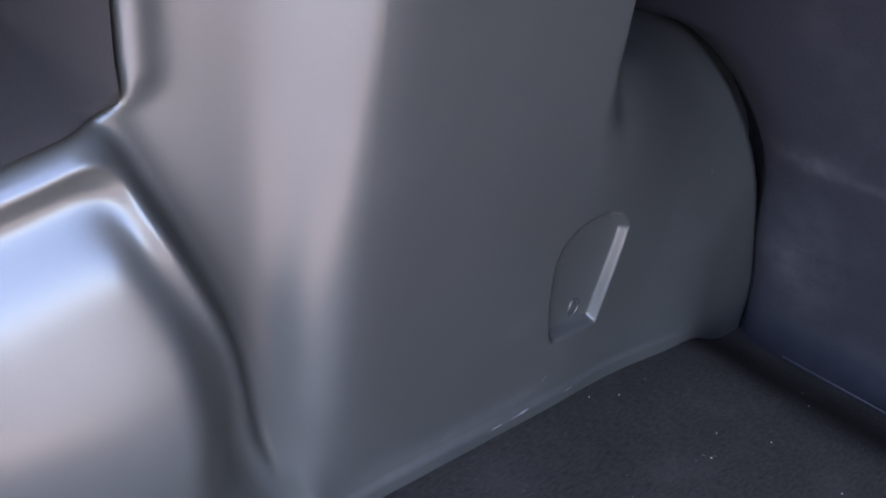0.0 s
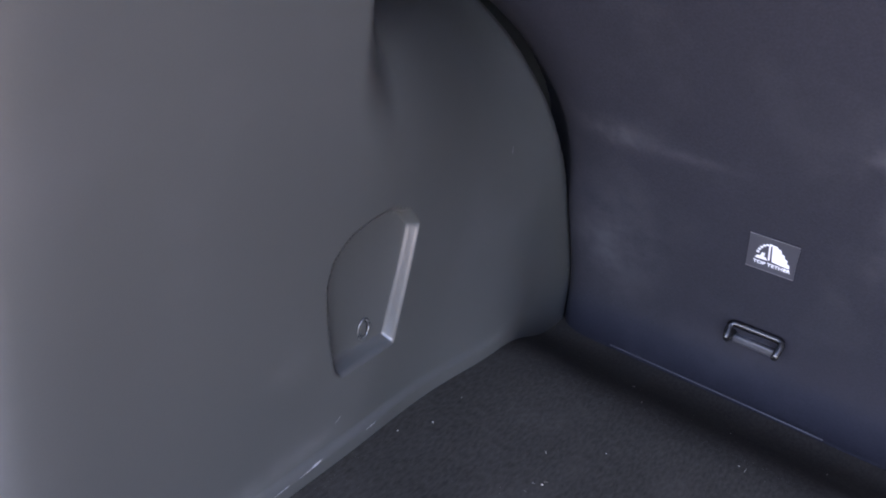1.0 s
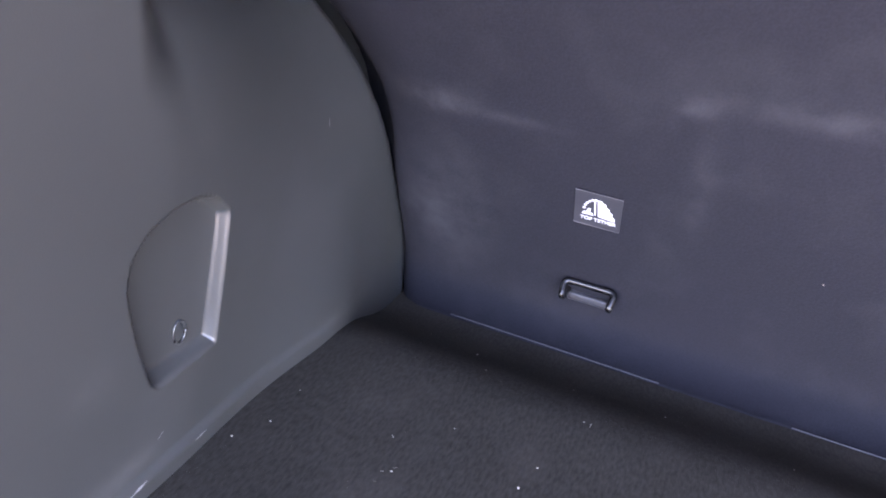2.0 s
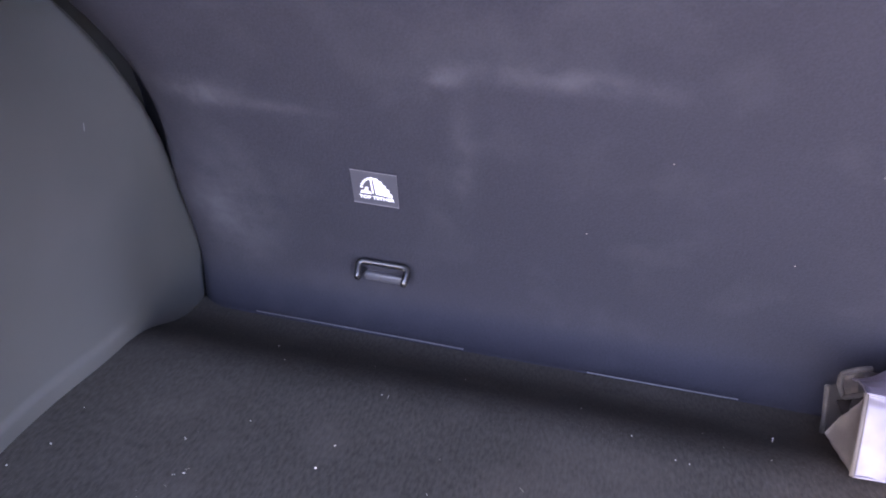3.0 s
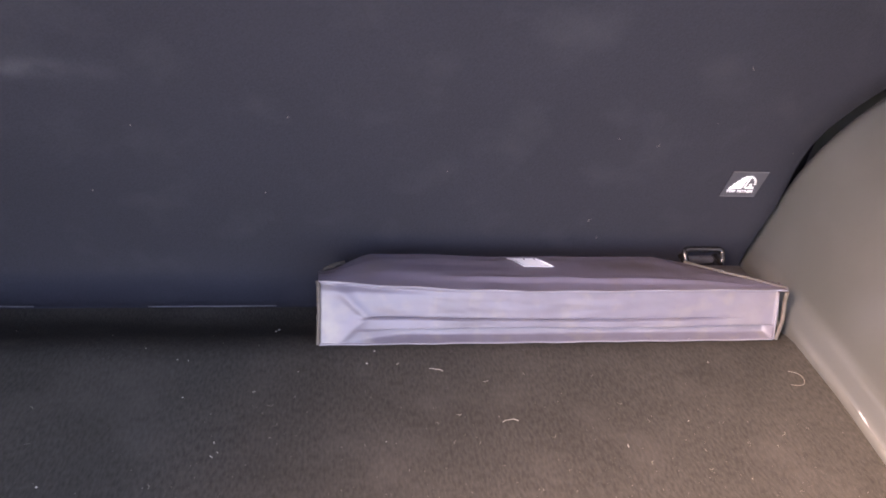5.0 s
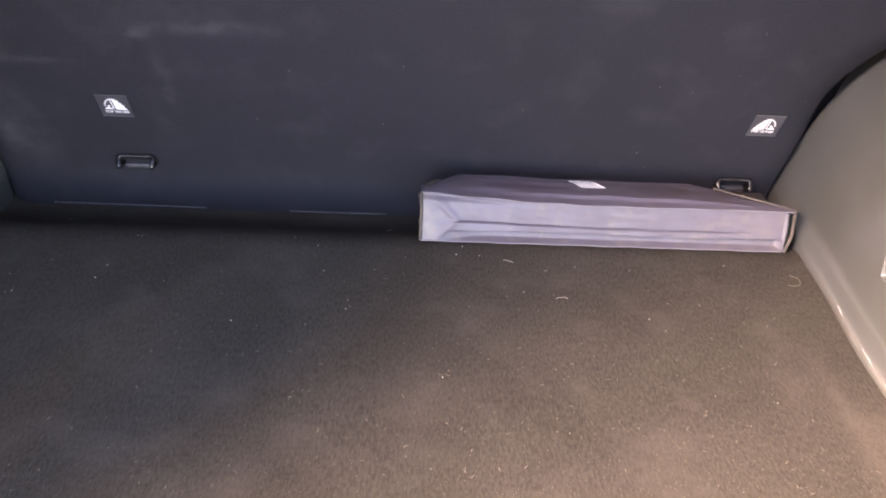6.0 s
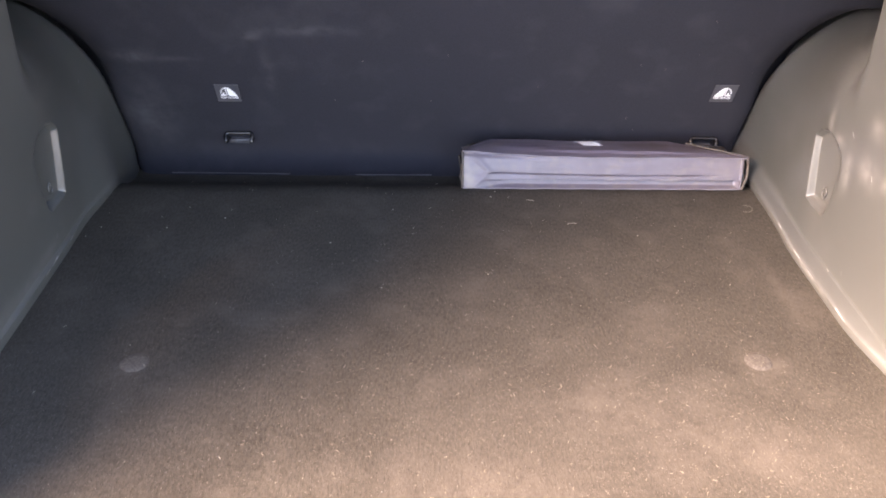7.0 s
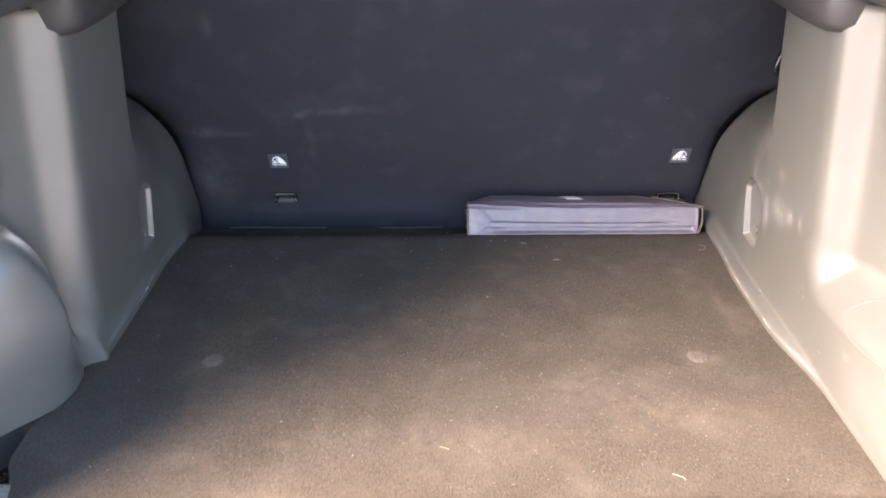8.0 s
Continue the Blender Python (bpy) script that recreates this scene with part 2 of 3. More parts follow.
def box(bm, x0, x1, y0, y1, z0, z1, bevel=0.0):
    vs = bmesh.ops.create_cube(bm, size=1)["verts"]
    for v in vs:
        v.co = Vector(((x0 + x1) / 2 + v.co.x * (x1 - x0), (y0 + y1) / 2 + v.co.y * (y1 - y0), (z0 + z1) / 2 + v.co.z * (z1 - z0)))
    if bevel:
        es = list({e for v in vs for e in v.link_edges})
        bmesh.ops.bevel(bm, geom=es, offset=bevel, segments=3, affect="EDGES", profile=0.5)
    return bm


def tube(bm, pts, r, seg=10):
    """A round rod along points."""
    pts = [Vector(p) for p in pts]
    rings = []
    for i, p in enumerate(pts):
        d = (pts[min(i + 1, len(pts) - 1)] - pts[max(i - 1, 0)]).normalized()
        a = d.orthogonal().normalized() if abs(d.z) > 0.95 else d.cross(Vector((0, 0, 1))).normalized()
        b = d.cross(a)
        rings.append([bm.verts.new(p + r * (math.cos(t) * a + math.sin(t) * b)) for t in [2 * math.pi * k / seg for k in range(seg)]])
    for r0, r1 in zip(rings, rings[1:]):
        for k in range(seg):
            bm.faces.new((r0[k], r0[(k + 1) % seg], r1[(k + 1) % seg], r1[k]))
    bm.faces.new(rings[0])
    bm.faces.new(rings[-1][::-1])
    return bm


def arc_path(corners, radius, n=6):
    """Corner points joined with rounded turns."""
    c = [Vector(p) for p in corners]
    out = [c[0]]
    for a, b, d in zip(c, c[1:], c[2:]):
        p0, p1 = b + (a - b).normalized() * radius, b + (d - b).normalized() * radius
        out += [(1 - t) ** 2 * p0 + 2 * t * (1 - t) * b + t * t * p1 for t in [k / n for k in range(n + 1)]]
    return out + [c[-1]]


# ---- the plan ----
XC = -0.066           # middle of the boot
SEAT_Y, SEAT_K = 0.065, 0.45   # back of the seat: y = SEAT_Y - SEAT_K * z


def arch_u(z):
    """Inner face of the wheel arch at the seat, as distance from the middle."""
    t = np.clip((z - 0.12) / 0.18, 0, 0.985)
    return 0.552 + 0.14 * (1 - np.sqrt(1 - t * t)) + np.clip(z - 0.297, 0, 0.02) * 8


RECESS = [(-.225, .168), (-.24, .183), (-.258, .191), (-.280, .192), (-.301, .186), (-.314, .173), (-.318, .157), (-.312, .12),
          (-.302, .083), (-.296, .077), (-.263, .076), (-.240, .076)]


def recess_depth(Y, Z, slope):
    """Depth of the D-shaped pocket: a wide slanted facet towards the seat, steep sides elsewhere."""
    pts = np.array(RECESS)
    nxt = np.roll(pts, -1, 0)
    depth = np.full(Y.shape, 1.0)
    for k, (a, b) in enumerate(zip(pts, nxt)):
        d = (b - a) / np.linalg.norm(b - a)
        inside = (Z - a[1]) * d[0] - (Y - a[0]) * d[1]
        w = 0.0028 if k == len(pts) - 1 else 0.004
        depth = np.minimum(depth, np.clip(inside / w, 0, 1))
    return (0.0095 + slope * np.clip(-0.232 - Y, 0, 0.08)) * depth


def lines(spans):
    out = []
    for a, b, step in spans:
        out += list(np.arange(a, b - 1e-9, step))
    return np.array(out + [spans[-1][1]])


def smin(a, b, k):
    h = np.clip(0.5 + 0.5 * (b - a) / k, 0, 1)
    return b * (1 - h) + a * h - k * h * (1 - h)


def side_u(Y, Z, left):
    """Inner face of the side trim, as distance outward from the middle of the boot."""
    panel = 0.539 - 0.075 * Z - (0.004 if left else 0.022) * smoothstep(0.020, 0.012, Z) * smoothstep(-0.62, -0.44, Y)
    edge = -0.516 + 0.05 * Z
    back = edge - Y
    rear = panel + 0.0225 * (1 + np.tanh((back - 0.023) / 0.0145)) + 0.20 * (back - 0.036 + np.sqrt((back - 0.036) ** 2 + 0.014 ** 2)) - 0.0008
    if left:
        # pod behind a beaded arc, with a dark niche above it
        z0 = np.maximum(Z, 0)
        arc = -0.541 - 0.12 * z0 - 0.165 * ((z0 - 0.17) + np.sqrt((z0 - 0.17) ** 2 + 0.03 ** 2)) + 0.020 * smoothstep(0.10, 0.0, z0)
        lip = 0.309 + 0.5 * (Y + 0.612)
        d = smin(arc + 0.004 - Y, 0.75 * (lip - Z), 0.02)
        pod = 0.554 + 0.09 * smoothstep(-0.58, -0.84, Y) + 0.012 * np.exp(-((lip - Z - 0.032) / 0.026) ** 2)
        pod = pod + 0.007 * np.exp(-((d - 0.02) / 0.013) ** 2) - 0.026 * np.exp(-((Z - 0.125) / 0.085) ** 2) * smoothstep(-0.555, -0.61, Y)
        inside = smoothstep(-0.003, 0.012, d)
        rear = rear * (1 - inside) + pod * inside - 0.0055 * np.exp(-((d + 0.001) / 0.011) ** 2)
        niche = smoothstep(-0.604, -0.622, Y) * smoothstep(lip - 0.002, lip + 0.016, Z)
        rear = rear + 0.14 * niche - 0.006 * np.exp(-((Y + 0.601) / 0.010) ** 2) * smoothstep(lip - 0.01, lip + 0.012, Z)
        # the pod's lower edge lifts off the floor towards the sill
        hem = 0.22 * (-0.632 - Y)
        rear = rear + 0.05 * smoothstep(hem, hem - 0.006, Z) * smoothstep(-0.630, -0.640, Y)
    else:
        # the plane stops at a soft ledge, below which the panel runs on to the sill
        w = smoothstep(0.112, 0.192, Z)
        rear = panel + (rear - panel) * w + 0.03 * smoothstep(-0.56, -0.80, Y) * smoothstep(0.0, 0.14, Z) * (1 - w)
    b = smoothstep(edge + 0.06, edge + 0.025, Y)
    u = panel * (1 - b) + np.maximum(rear, panel - 0.003) * b
    # dome of the wheel arch between the panel's front edge and the seat
    t = np.clip((Z - 0.225) / 0.12, 0, 0.985)
    crest = panel + 0.12 * (1 - np.sqrt(1 - t * t)) + np.clip(Z - 0.342, 0, 0.02) * 8
    k = smoothstep(-0.30, -0.01, Y)
    front = crest * (1 - k) + arch_u(Z) * k
    s = smoothstep(-0.306, -0.262, Y) if left else smoothstep(-0.324, -0.280, Y)
    foot = SEAT_Y - SEAT_K * np.maximum(Z, 0)
    if left:
        front = front - 0.020 * np.exp(-((Y + 0.085) / 0.085) ** 2) * smoothstep(0.16, 0.0, Z)
    else:
        front = front - 0.018 * np.exp(-((Y + 0.07) / 0.10) ** 2) * smoothstep(0.03, 0.005, Z)
    front = front + 0.05 * smoothstep(foot + 0.021, foot + 0.07, Y)
    return u * (1 - s) + front * s + recess_depth(Y, Z, 0.08 if left else 0.20)


def side_trim(left):
    ys = lines([(-0.86, -0.70, 0.005), (-0.70, -0.50, 0.003), (-0.50, -0.33, 0.01), (-0.33, -0.252, 0.0018), (-0.252, -0.218, 0.0008), (-0.218, -0.205, 0.0018), (-0.205, 0.13, 0.008)])
    zs = lines([(-0.07, 0.0, 0.008), (0.0, 0.024, 0.002), (0.024, 0.06, 0.006), (0.06, 0.20, 0.002), (0.20, 0.24, 0.0035), (0.24, 0.34, 0.002), (0.34, 0.53, 0.012)])
    Y, Z = np.meshgrid(ys, zs, indexing="ij")
    u = side_u(Y, Z, left)
    sign = -1 if left else 1
    P = np.stack([XC + sign * u, Y, Z], -1)
    who = thing("side_trim", "grey grained plastic boot side panel with wheel arch bulge and D-shaped pocket", "trim panel",
                (XC + sign * 0.55, -0.4, 0), "structure", "boot side panels")
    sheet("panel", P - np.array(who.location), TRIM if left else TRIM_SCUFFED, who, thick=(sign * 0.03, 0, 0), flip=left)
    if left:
        # near-black sheet over the niche walls: the hollow's shade put into colour
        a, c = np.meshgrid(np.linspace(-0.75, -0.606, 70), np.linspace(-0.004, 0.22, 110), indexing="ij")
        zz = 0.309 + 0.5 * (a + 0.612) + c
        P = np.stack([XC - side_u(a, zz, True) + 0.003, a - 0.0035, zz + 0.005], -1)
        sheet("niche_shade_sheet", P - np.array(who.location), LINING_AND_SHADE, who, "dark sheet standing in for the shade of the hollow above the pod", flip=True)
    return who


side_trim(True)
side_trim(False)


# floor: one carpeted board that dips towards the seat
def floor_sag(y):
    return -0.060 * smoothstep(-0.10, 0.065, y)


def floor_z(x, y):
    """Height of the carpet: slightly wavy, sagging into the gap before the seat."""
    return float(floor_sag(y)) + 0.0015 * noise.noise(Vector((x * 5, y * 5, 0)))


def build_floor():
    ys = lines([(-0.828, -0.06, 0.018), (-0.06, 0.13, 0.006)])
    xs = np.linspace(XC - 0.60, XC + 0.60, 110)
    def left_edge(y):
        return -0.645 + 0.03 * float(smoothstep(-0.735, -0.81, y)) - 0.03 * float(smoothstep(-0.62, -0.56, y))

    P = np.array([[(max(x, left_edge(y)), y, floor_z(x, y)) for x in xs] for y in ys])
    ob = sheet("floor", P, CARPET, None, thick=(0, 0, -0.03), flip=True)
    return tagged(ob, "charcoal carpeted boot floor with dust and lint", "floor", kind="structure")


floor = build_floor()


# rear seat back
def build_seat():
    who = thing("rear_seat_back", "dark felt-covered rear seat backrest with pale scuffs, closed upright", "seat back", (XC, 0.1, -0.066), "structure")
    xs = np.concatenate([np.linspace(-0.78, -0.5, 50), np.linspace(-0.495, 0.495, 100), np.linspace(0.5, 0.78, 50)])
    zs = np.concatenate([np.linspace(-0.058, 0.02, 18), np.linspace(0.03, 0.62, 90)])
    X, Z = np.meshgrid(xs, zs, indexing="ij")
    ub = np.where(Z < 0.3, arch_u(Z) - 0.002, 0.78)
    wide = 0.042 + 0.046 * smoothstep(0.08, 0.20, Z)
    d = np.clip(ub - np.abs(X), 0, wide)
    roll = 0.58 * wide * (1 - np.sqrt(1 - ((wide - d) / wide) ** 2)) + 0.05 * np.clip(np.abs(X) - ub, 0, 0.05) / 0.05
    low = np.clip(-0.045 - Z, 0, 0.02) / 0.02
    Y = SEAT_Y - SEAT_K * (0.5 * (Z + np.sqrt(Z * Z + 0.03 ** 2)) - 0.004) + roll + 0.006 * low ** 2
    P = np.stack([X, Y - 0.1, Z + 0.066], -1)
    sheet("backrest", P, FELT, who, thick=(0, 0.09, 0))
    for x0, x1 in ((-0.55, -0.335), (-0.215, -0.075)):
        bm = bmesh.new()
        tube(bm, [(x - XC, SEAT_Y - 0.1 - 0.0015, 0.0135 + 0.001 * math.sin(9 * x)) for x in np.linspace(x0, x1, 24)], 0.0006, 6)
        part("edge_piping", bm, STRIP, who, "pale worn edging along the seat's foot")
    return who


seat = build_seat()

# enclosure: car body assumed out of view, which bounds the light
bm = bmesh.new()
box(bm, -0.95, 0.82, -0.82, 1.3, 0.86, 0.90, 0.01)
tagged(part("ceiling", bm, LINER), "grey cloth headliner over the boot", "ceiling", kind="structure")
for nm, wn_name, x0, x1 in (("wall_left", "window_1", -0.92, -0.70), ("wall_right", "window_2", 0.57, 0.79)):
    a, b = (x0, x0 + 0.04) if x0 < 0 else (x1 - 0.04, x1)
    bm = bmesh.new()
    box(bm, a, b, -0.90, 1.3, -0.2, 0.57)
    box(bm, a, b, -0.90, 1.3, 0.80, 0.86)
    box(bm, a, b, -0.90, -0.78, 0.57, 0.80)
    box(bm, a, b, -0.12, 1.3, 0.57, 0.80)
    box(bm, x0, x1, -0.95, -0.90, -0.2, 0.80, 0.02)
    tagged(part(nm, bm, DARK_TRIM), "dark plastic body side behind the trim", "body side", kind="structure")
    # window is assumed and out of view; its dark tint keeps sun off the floor
    who = thing(wn_name, "assumed, unseen quarter window in the body side, tinted dark to hold out the sun", "window", ((a + b) / 2, -0.45, 0.685), "structure", "quarter windows")
    bm = bmesh.new()
    box(bm, -0.003, 0.003, -0.335, 0.335, -0.118, 0.118)
    part("pane", bm, TINT, who, smooth=False)
# tailgate out of view, added to shade the inner part of the floor
bm = bmesh.new()
box(bm, -0.80, 0.67, -0.78, 0.0, -0.03, 0.03, 0.02)
bmesh.ops.transform(bm, matrix=Matrix.Translation((0, -0.83, 0.92)) @ Matrix.Rotation(radians(-45), 4, "X"), verts=bm.verts)
tagged(part("tailgate", bm, LINER), "unseen raised tailgate with grey inner lining, added to shade the opening", "tailgate", kind="structure")
bm = bmesh.new()
box(bm, -0.92, 0.79, 1.26, 1.3, -0.2, 0.86)
tagged(part("wall_front", bm, DARK_TRIM), "dark cabin beyond the seats", "cabin wall", kind="structure")
bm = bmesh.new()
box(bm, -0.95, 0.82, -0.96, -0.832, -0.10, -0.006, 0.012)
box(bm, -0.70, -0.55, -0.85, -0.77, -0.10, -0.008, 0.01)
tagged(part("sill", bm, SILL), "pale plastic loading sill at the boot opening", "sill", kind="structure")
bm = bmesh.new()
box(bm, -0.9, 0.77, -0.9, 1.28, -0.16, -0.12)
tagged(part("underbody", bm, DARK_TRIM), "dark boot well under the floor board", "boot well", kind="structure")
bm = bmesh.new()
bmesh.ops.create_grid(bm, x_segments=8, y_segments=8, size=400)
for v in bm.verts:
    v.co.z = -0.72
tagged(part("ground", bm, ASPHALT), "dark worn asphalt ground behind the car", "ground", kind="structure")


# pile of the carpet: short blades standing on the floor board
def carpet_pile(count=380000):
    rng = np.random.default_rng(3)
    x = rng.uniform(XC - 0.575, XC + 0.54, count)
    y = rng.uniform(-0.826, 0.06, count)
    swell = np.array([noise.noise(Vector((p * 5, q * 5, 0))) for p, q in zip(x.tolist(), y.tolist())])
    z = floor_sag(y) + 0.0015 * swell - 0.0004
    h, w = rng.uniform(0.0008, 0.0021, count), rng.uniform(0.00016, 0.00036, count)
    a = rng.uniform(0, 2 * math.pi, count)
    lean = rng.normal(0, 1, (count, 2)) * np.array((0.0007, 0.0017)) + np.array((0.0002, -0.0016))
    calm = 1 - 0.75 * smoothstep(-0.50, -0.14, y)
    h, lean = h * calm, lean * calm[:, None]
    w = w * (1 + 0.45 * smoothstep(-0.40, -0.65, y))
    base = np.stack([x, y, z], -1)
    side = np.stack([np.cos(a) * w, np.sin(a) * w, 0 * w], -1)
    tip = base + np.stack([lean[:, 0], lean[:, 1], h], -1)
    V = np.stack([base - side, base + side, tip], 1).reshape(-1, 3)
    mesh = bpy.data.meshes.new("carpet_pile")
    mesh.from_pydata(V.tolist(), [], np.arange(3 * count).reshape(-1, 3).tolist())
    mesh.update()
    return tagged(mesh_part("carpet_pile", mesh, PILE), "short brushed charcoal carpet fibres on the boot floor", "carpet", kind="stuff")


carpet_pile()

# raised round marks in the carpet over the floor fixings
for fx, fy in ((-0.435, -0.52), (0.318, -0.518)):
    bm = bmesh.new()
    rings = []
    for r, h in ((0.020, -0.0022), (0.0175, -0.0004), (0.0145, 0.0010), (0.010, 0.0017), (0.003, 0.0015)):
        rings.append([bm.verts.new((fx + r * math.cos(t), fy + r * math.sin(t), h + floor_z(fx, fy))) for t in [math.pi * k / 14 for k in range(28)]])
    for a, b in zip(rings, rings[1:]):
        for k in range(28):
            bm.faces.new((a[k], a[(k + 1) % 28], b[(k + 1) % 28], b[k]))
    bm.faces.new(rings[-1])
    part("fixing_mark", bm, WORN, floor, "pale worn round bump in the carpet")


# dark cargo cover ledges over the side panels
def cover_ledge(sign):
    who = thing("cargo_cover_ledge", "black plastic ledge and holder for the cargo cover on the side panel", "cover ledge",
                (XC + sign * 0.55, -0.45, 0.5), "structure", "cargo cover ledges")
    o = Vector(who.location)
    bm = bmesh.new()
    box(bm, -0.06, 0.10, -0.41, 0.12, 0.042 if sign > 0 else 0.058, 0.10, 0.012)
    part("ledge", bm, DARK_TRIM, who)
    bm = bmesh.new()
    n = 14
    prof = [(-0.062, 0.028), (-0.058, 0.004), (-0.046, -0.008), (-0.02, -0.012), (0.06, -0.012), (0.15, -0.006), (0.165, 0.02)]
    rings = []
    for k in range(n + 1):
        t = k / n
        x = -0.075 + 0.10 * t
        squash = math.sqrt(max(0, 1 - (1 - min(t * 3, 1)) ** 2))
        rings.append([bm.verts.new((x * -sign * -1 if sign > 0 else -x, y * (0.75 + 0.25 * squash) + 0.01 * (1 - squash), 0.028 + (z - 0.028) * (0.35 + 0.65 * squash))) for y, z in prof]
                     + [bm.verts.new((x if sign > 0 else -x, y, 0.07)) for y in (0.15, -0.06)])
    for a, b in zip(rings, rings[1:]):
        m = len(a)
        for k in range(m):
            bm.faces.new((a[k], a[(k + 1) % m], b[(k + 1) % m], b[k]))
    bm.faces.new(rings[0])
    bm.faces.new(rings[-1])
    part("holder", bm, DARK_TRIM, who, "rounded black cover holder")


cover_ledge(-1)
cover_ledge(1)


# ---- things ----
def folded_box():
    """A collapsible cloth storage box, folded flat, on the floor against the seat."""
    who = thing("folded_storage_box", "lilac-grey nylon folding storage box, collapsed flat against the seat", "storage box", (0.21, -0.03, 0))
    o = np.array(who.location)
    n, m = 120, 40
    s = np.linspace(0, 1, n)
    P = np.zeros((n, m, 3))
    for i, a in enumerate(s):
        x = -0.026 + 0.474 * a
        zf = 0.058 - 0.003 * math.sin(math.pi * min(a * 1.2, 1)) - 0.005 * a
        yf = -0.061 - 0.011 * math.sin(math.pi * 0.5 * min(a * 2.2, 1)) + 0.0006 * math.sin(40 * a)
        cut = 0.04 * float(smoothstep(0.12, 0.0, a)) + 0.052 * max(0, a - 0.76) / 0.24
        yb = 0.01 - cut
        for j, b in enumerate(np.linspace(0, 1, m)):
            wrinkle = 0.0014 * noise.noise(Vector((x * 16, b * 4, 1))) * smoothstep(0.0, 0.15, b) + 0.0030 * math.exp(-((b - 0.24 - 0.03 * math.sin(5 * a)) / 0.055) ** 2) * smoothstep(0.2, 0.4, a) * smoothstep(0.95, 0.7, a)
            P[i, j] = (x, yf + (yb - yf) * b, zf - 0.009 * b + 0.003 * math.sin(math.pi * b) + wrinkle)
    sheet("lid", P - o, NYLON_TOP, who, "dull lilac cloth top with brown stains", thick=(0, 0, -0.002), flip=True)
    # front side, set back under the lid, with a pinched crease and a corner gusset
    rows = 76
    nf = 150
    F = np.zeros((nf, rows, 3))
    for i, a in enumerate(np.linspace(0, 1, nf)):
        x = -0.025 + 0.464 * a
        k = min(int((x + 0.026) / 0.474 * (n - 1)), n - 1)
        top = P[k, 0]
        for j, b in enumerate(np.linspace(0, 1, rows)):
            y = top[1] + 0.0012 + (-0.0862 - top[1]) * b
            crease = 0.006 * math.exp(-((b - 0.57 + 0.012 * math.sin(7 * a)) / 0.016) ** 2) * smoothstep(0.08, 0.12, a) * smoothstep(0.93, 0.8, a)
            hem = 0.74 - 0.03 * a + 0.015 * math.sin(11 * a)
            belly = 0.009 * smoothstep(hem, hem + 0.07, b) * smoothstep(1.0, 0.93, b) * smoothstep(0.06, 0.18, a) * smoothstep(1.0, 0.985, a)
            v = abs(b - 0.53) / 0.47
            ridge = 0.0026 * math.exp(-((a - 0.095 + 0.06 * v) / 0.014) ** 2) * (v < 1)
            tuck = 0.004 * math.exp(-((b - 0.07) / 0.05) ** 2) * smoothstep(0.35, 0.0, a)
            wob = 0.0008 * noise.noise(Vector((x * 30, b * 5, 3))) + 0.0003 * noise.noise(Vector((x * 90, b * 9, 7)))
            F[i, j] = (x, y + crease + belly + tuck - ridge * 0.8 + wob, (top[2] - 0.001) * (1 - b) + 0.0015 * b)
    sheet("front_panel", F - o, NYLON, who, "pale lilac nylon side with a folded crease", thick=(0, 0.002, 0))
    for nm, row in (("top_piping", P[:, 0]), ("bottom_piping", F[:, -1])):
        bm = bmesh.new()
        tube(bm, [tuple(Vector(p) - Vector(o) + Vector((0, -0.001, 0.0003 + 0.0003 * math.sin(0.31 * k)))) for k, p in enumerate(row)], 0.0010, 6)
        part(nm, bm, PIPING, who)
    # frame of piping round the open ends, and the slanted rear seam of the lid
    lx, rx = -0.026 - o[0], 0.448 - o[0]
    ends = {
        "left_end_piping": [(lx, -0.0615 - o[1], 0.058), (lx + 0.0006, -0.0735 - o[1], 0.03), (lx, -0.0865 - o[1], 0.002)],
        "right_end_piping": [(rx, -0.072 - o[1], 0.050), (rx + 0.005, -0.066 - o[1], 0.036), (rx + 0.004, -0.074 - o[1], 0.018), (rx - 0.006, -0.0865 - o[1], 0.002)],
        "right_slit_piping": [(rx - 0.008, -0.071 - o[1], 0.049), (rx - 0.0075, -0.078 - o[1], 0.025), (rx - 0.008, -0.086 - o[1], 0.002)],
        "rear_seam_piping": [(rx + 0.003, -0.068 - o[1], 0.0525), (rx - 0.03, -0.050 - o[1], 0.0535), (rx - 0.055, -0.035 - o[1], 0.0525), (rx - 0.088, -0.012 - o[1], 0.051)],
    }
    for nm, pts in ends.items():
        bm = bmesh.new()
        tube(bm, arc_path(pts, 0.004, 4), {"rear_seam_piping": 0.0014, "right_end_piping": 0.0021, "left_end_piping": 0.0018}.get(nm, 0.0012), 8)
        part(nm, bm, GUSSET if nm in ("rear_seam_piping", "right_end_piping", "left_end_piping") else PIPING, who)
    bm = bmesh.new()
    bmesh.ops.create_icosphere(bm, subdivisions=2, radius=0.0024)
    bmesh.ops.scale(bm, vec=(1.4, 1.0, 0.9), verts=bm.verts)
    bmesh.ops.translate(bm, vec=(rx - 0.056, -0.0345 - o[1], 0.0528), verts=bm.verts)
    part("seam_knot", bm, GUSSET, who, "knotted seam end")
    # lower shell under the fold, dark lining inside the open ends
    bm = bmesh.new()
    box(bm, -0.016 - o[0], 0.440 - o[0], -0.080 - o[1], 0.02 - o[1], 0.0006, 0.0026, 0.0008)
    part("base_board", bm, LINING_AND_SHADE, who)
    bm = bmesh.new()
    box(bm, -0.012 - o[0], 0.432 - o[0], -0.045 - o[1], -0.004 - o[1], 0.003, 0.044, 0.006)
    part("inner_board", bm, LINING_AND_SHADE, who, "brown stiffened lining inside the fold")
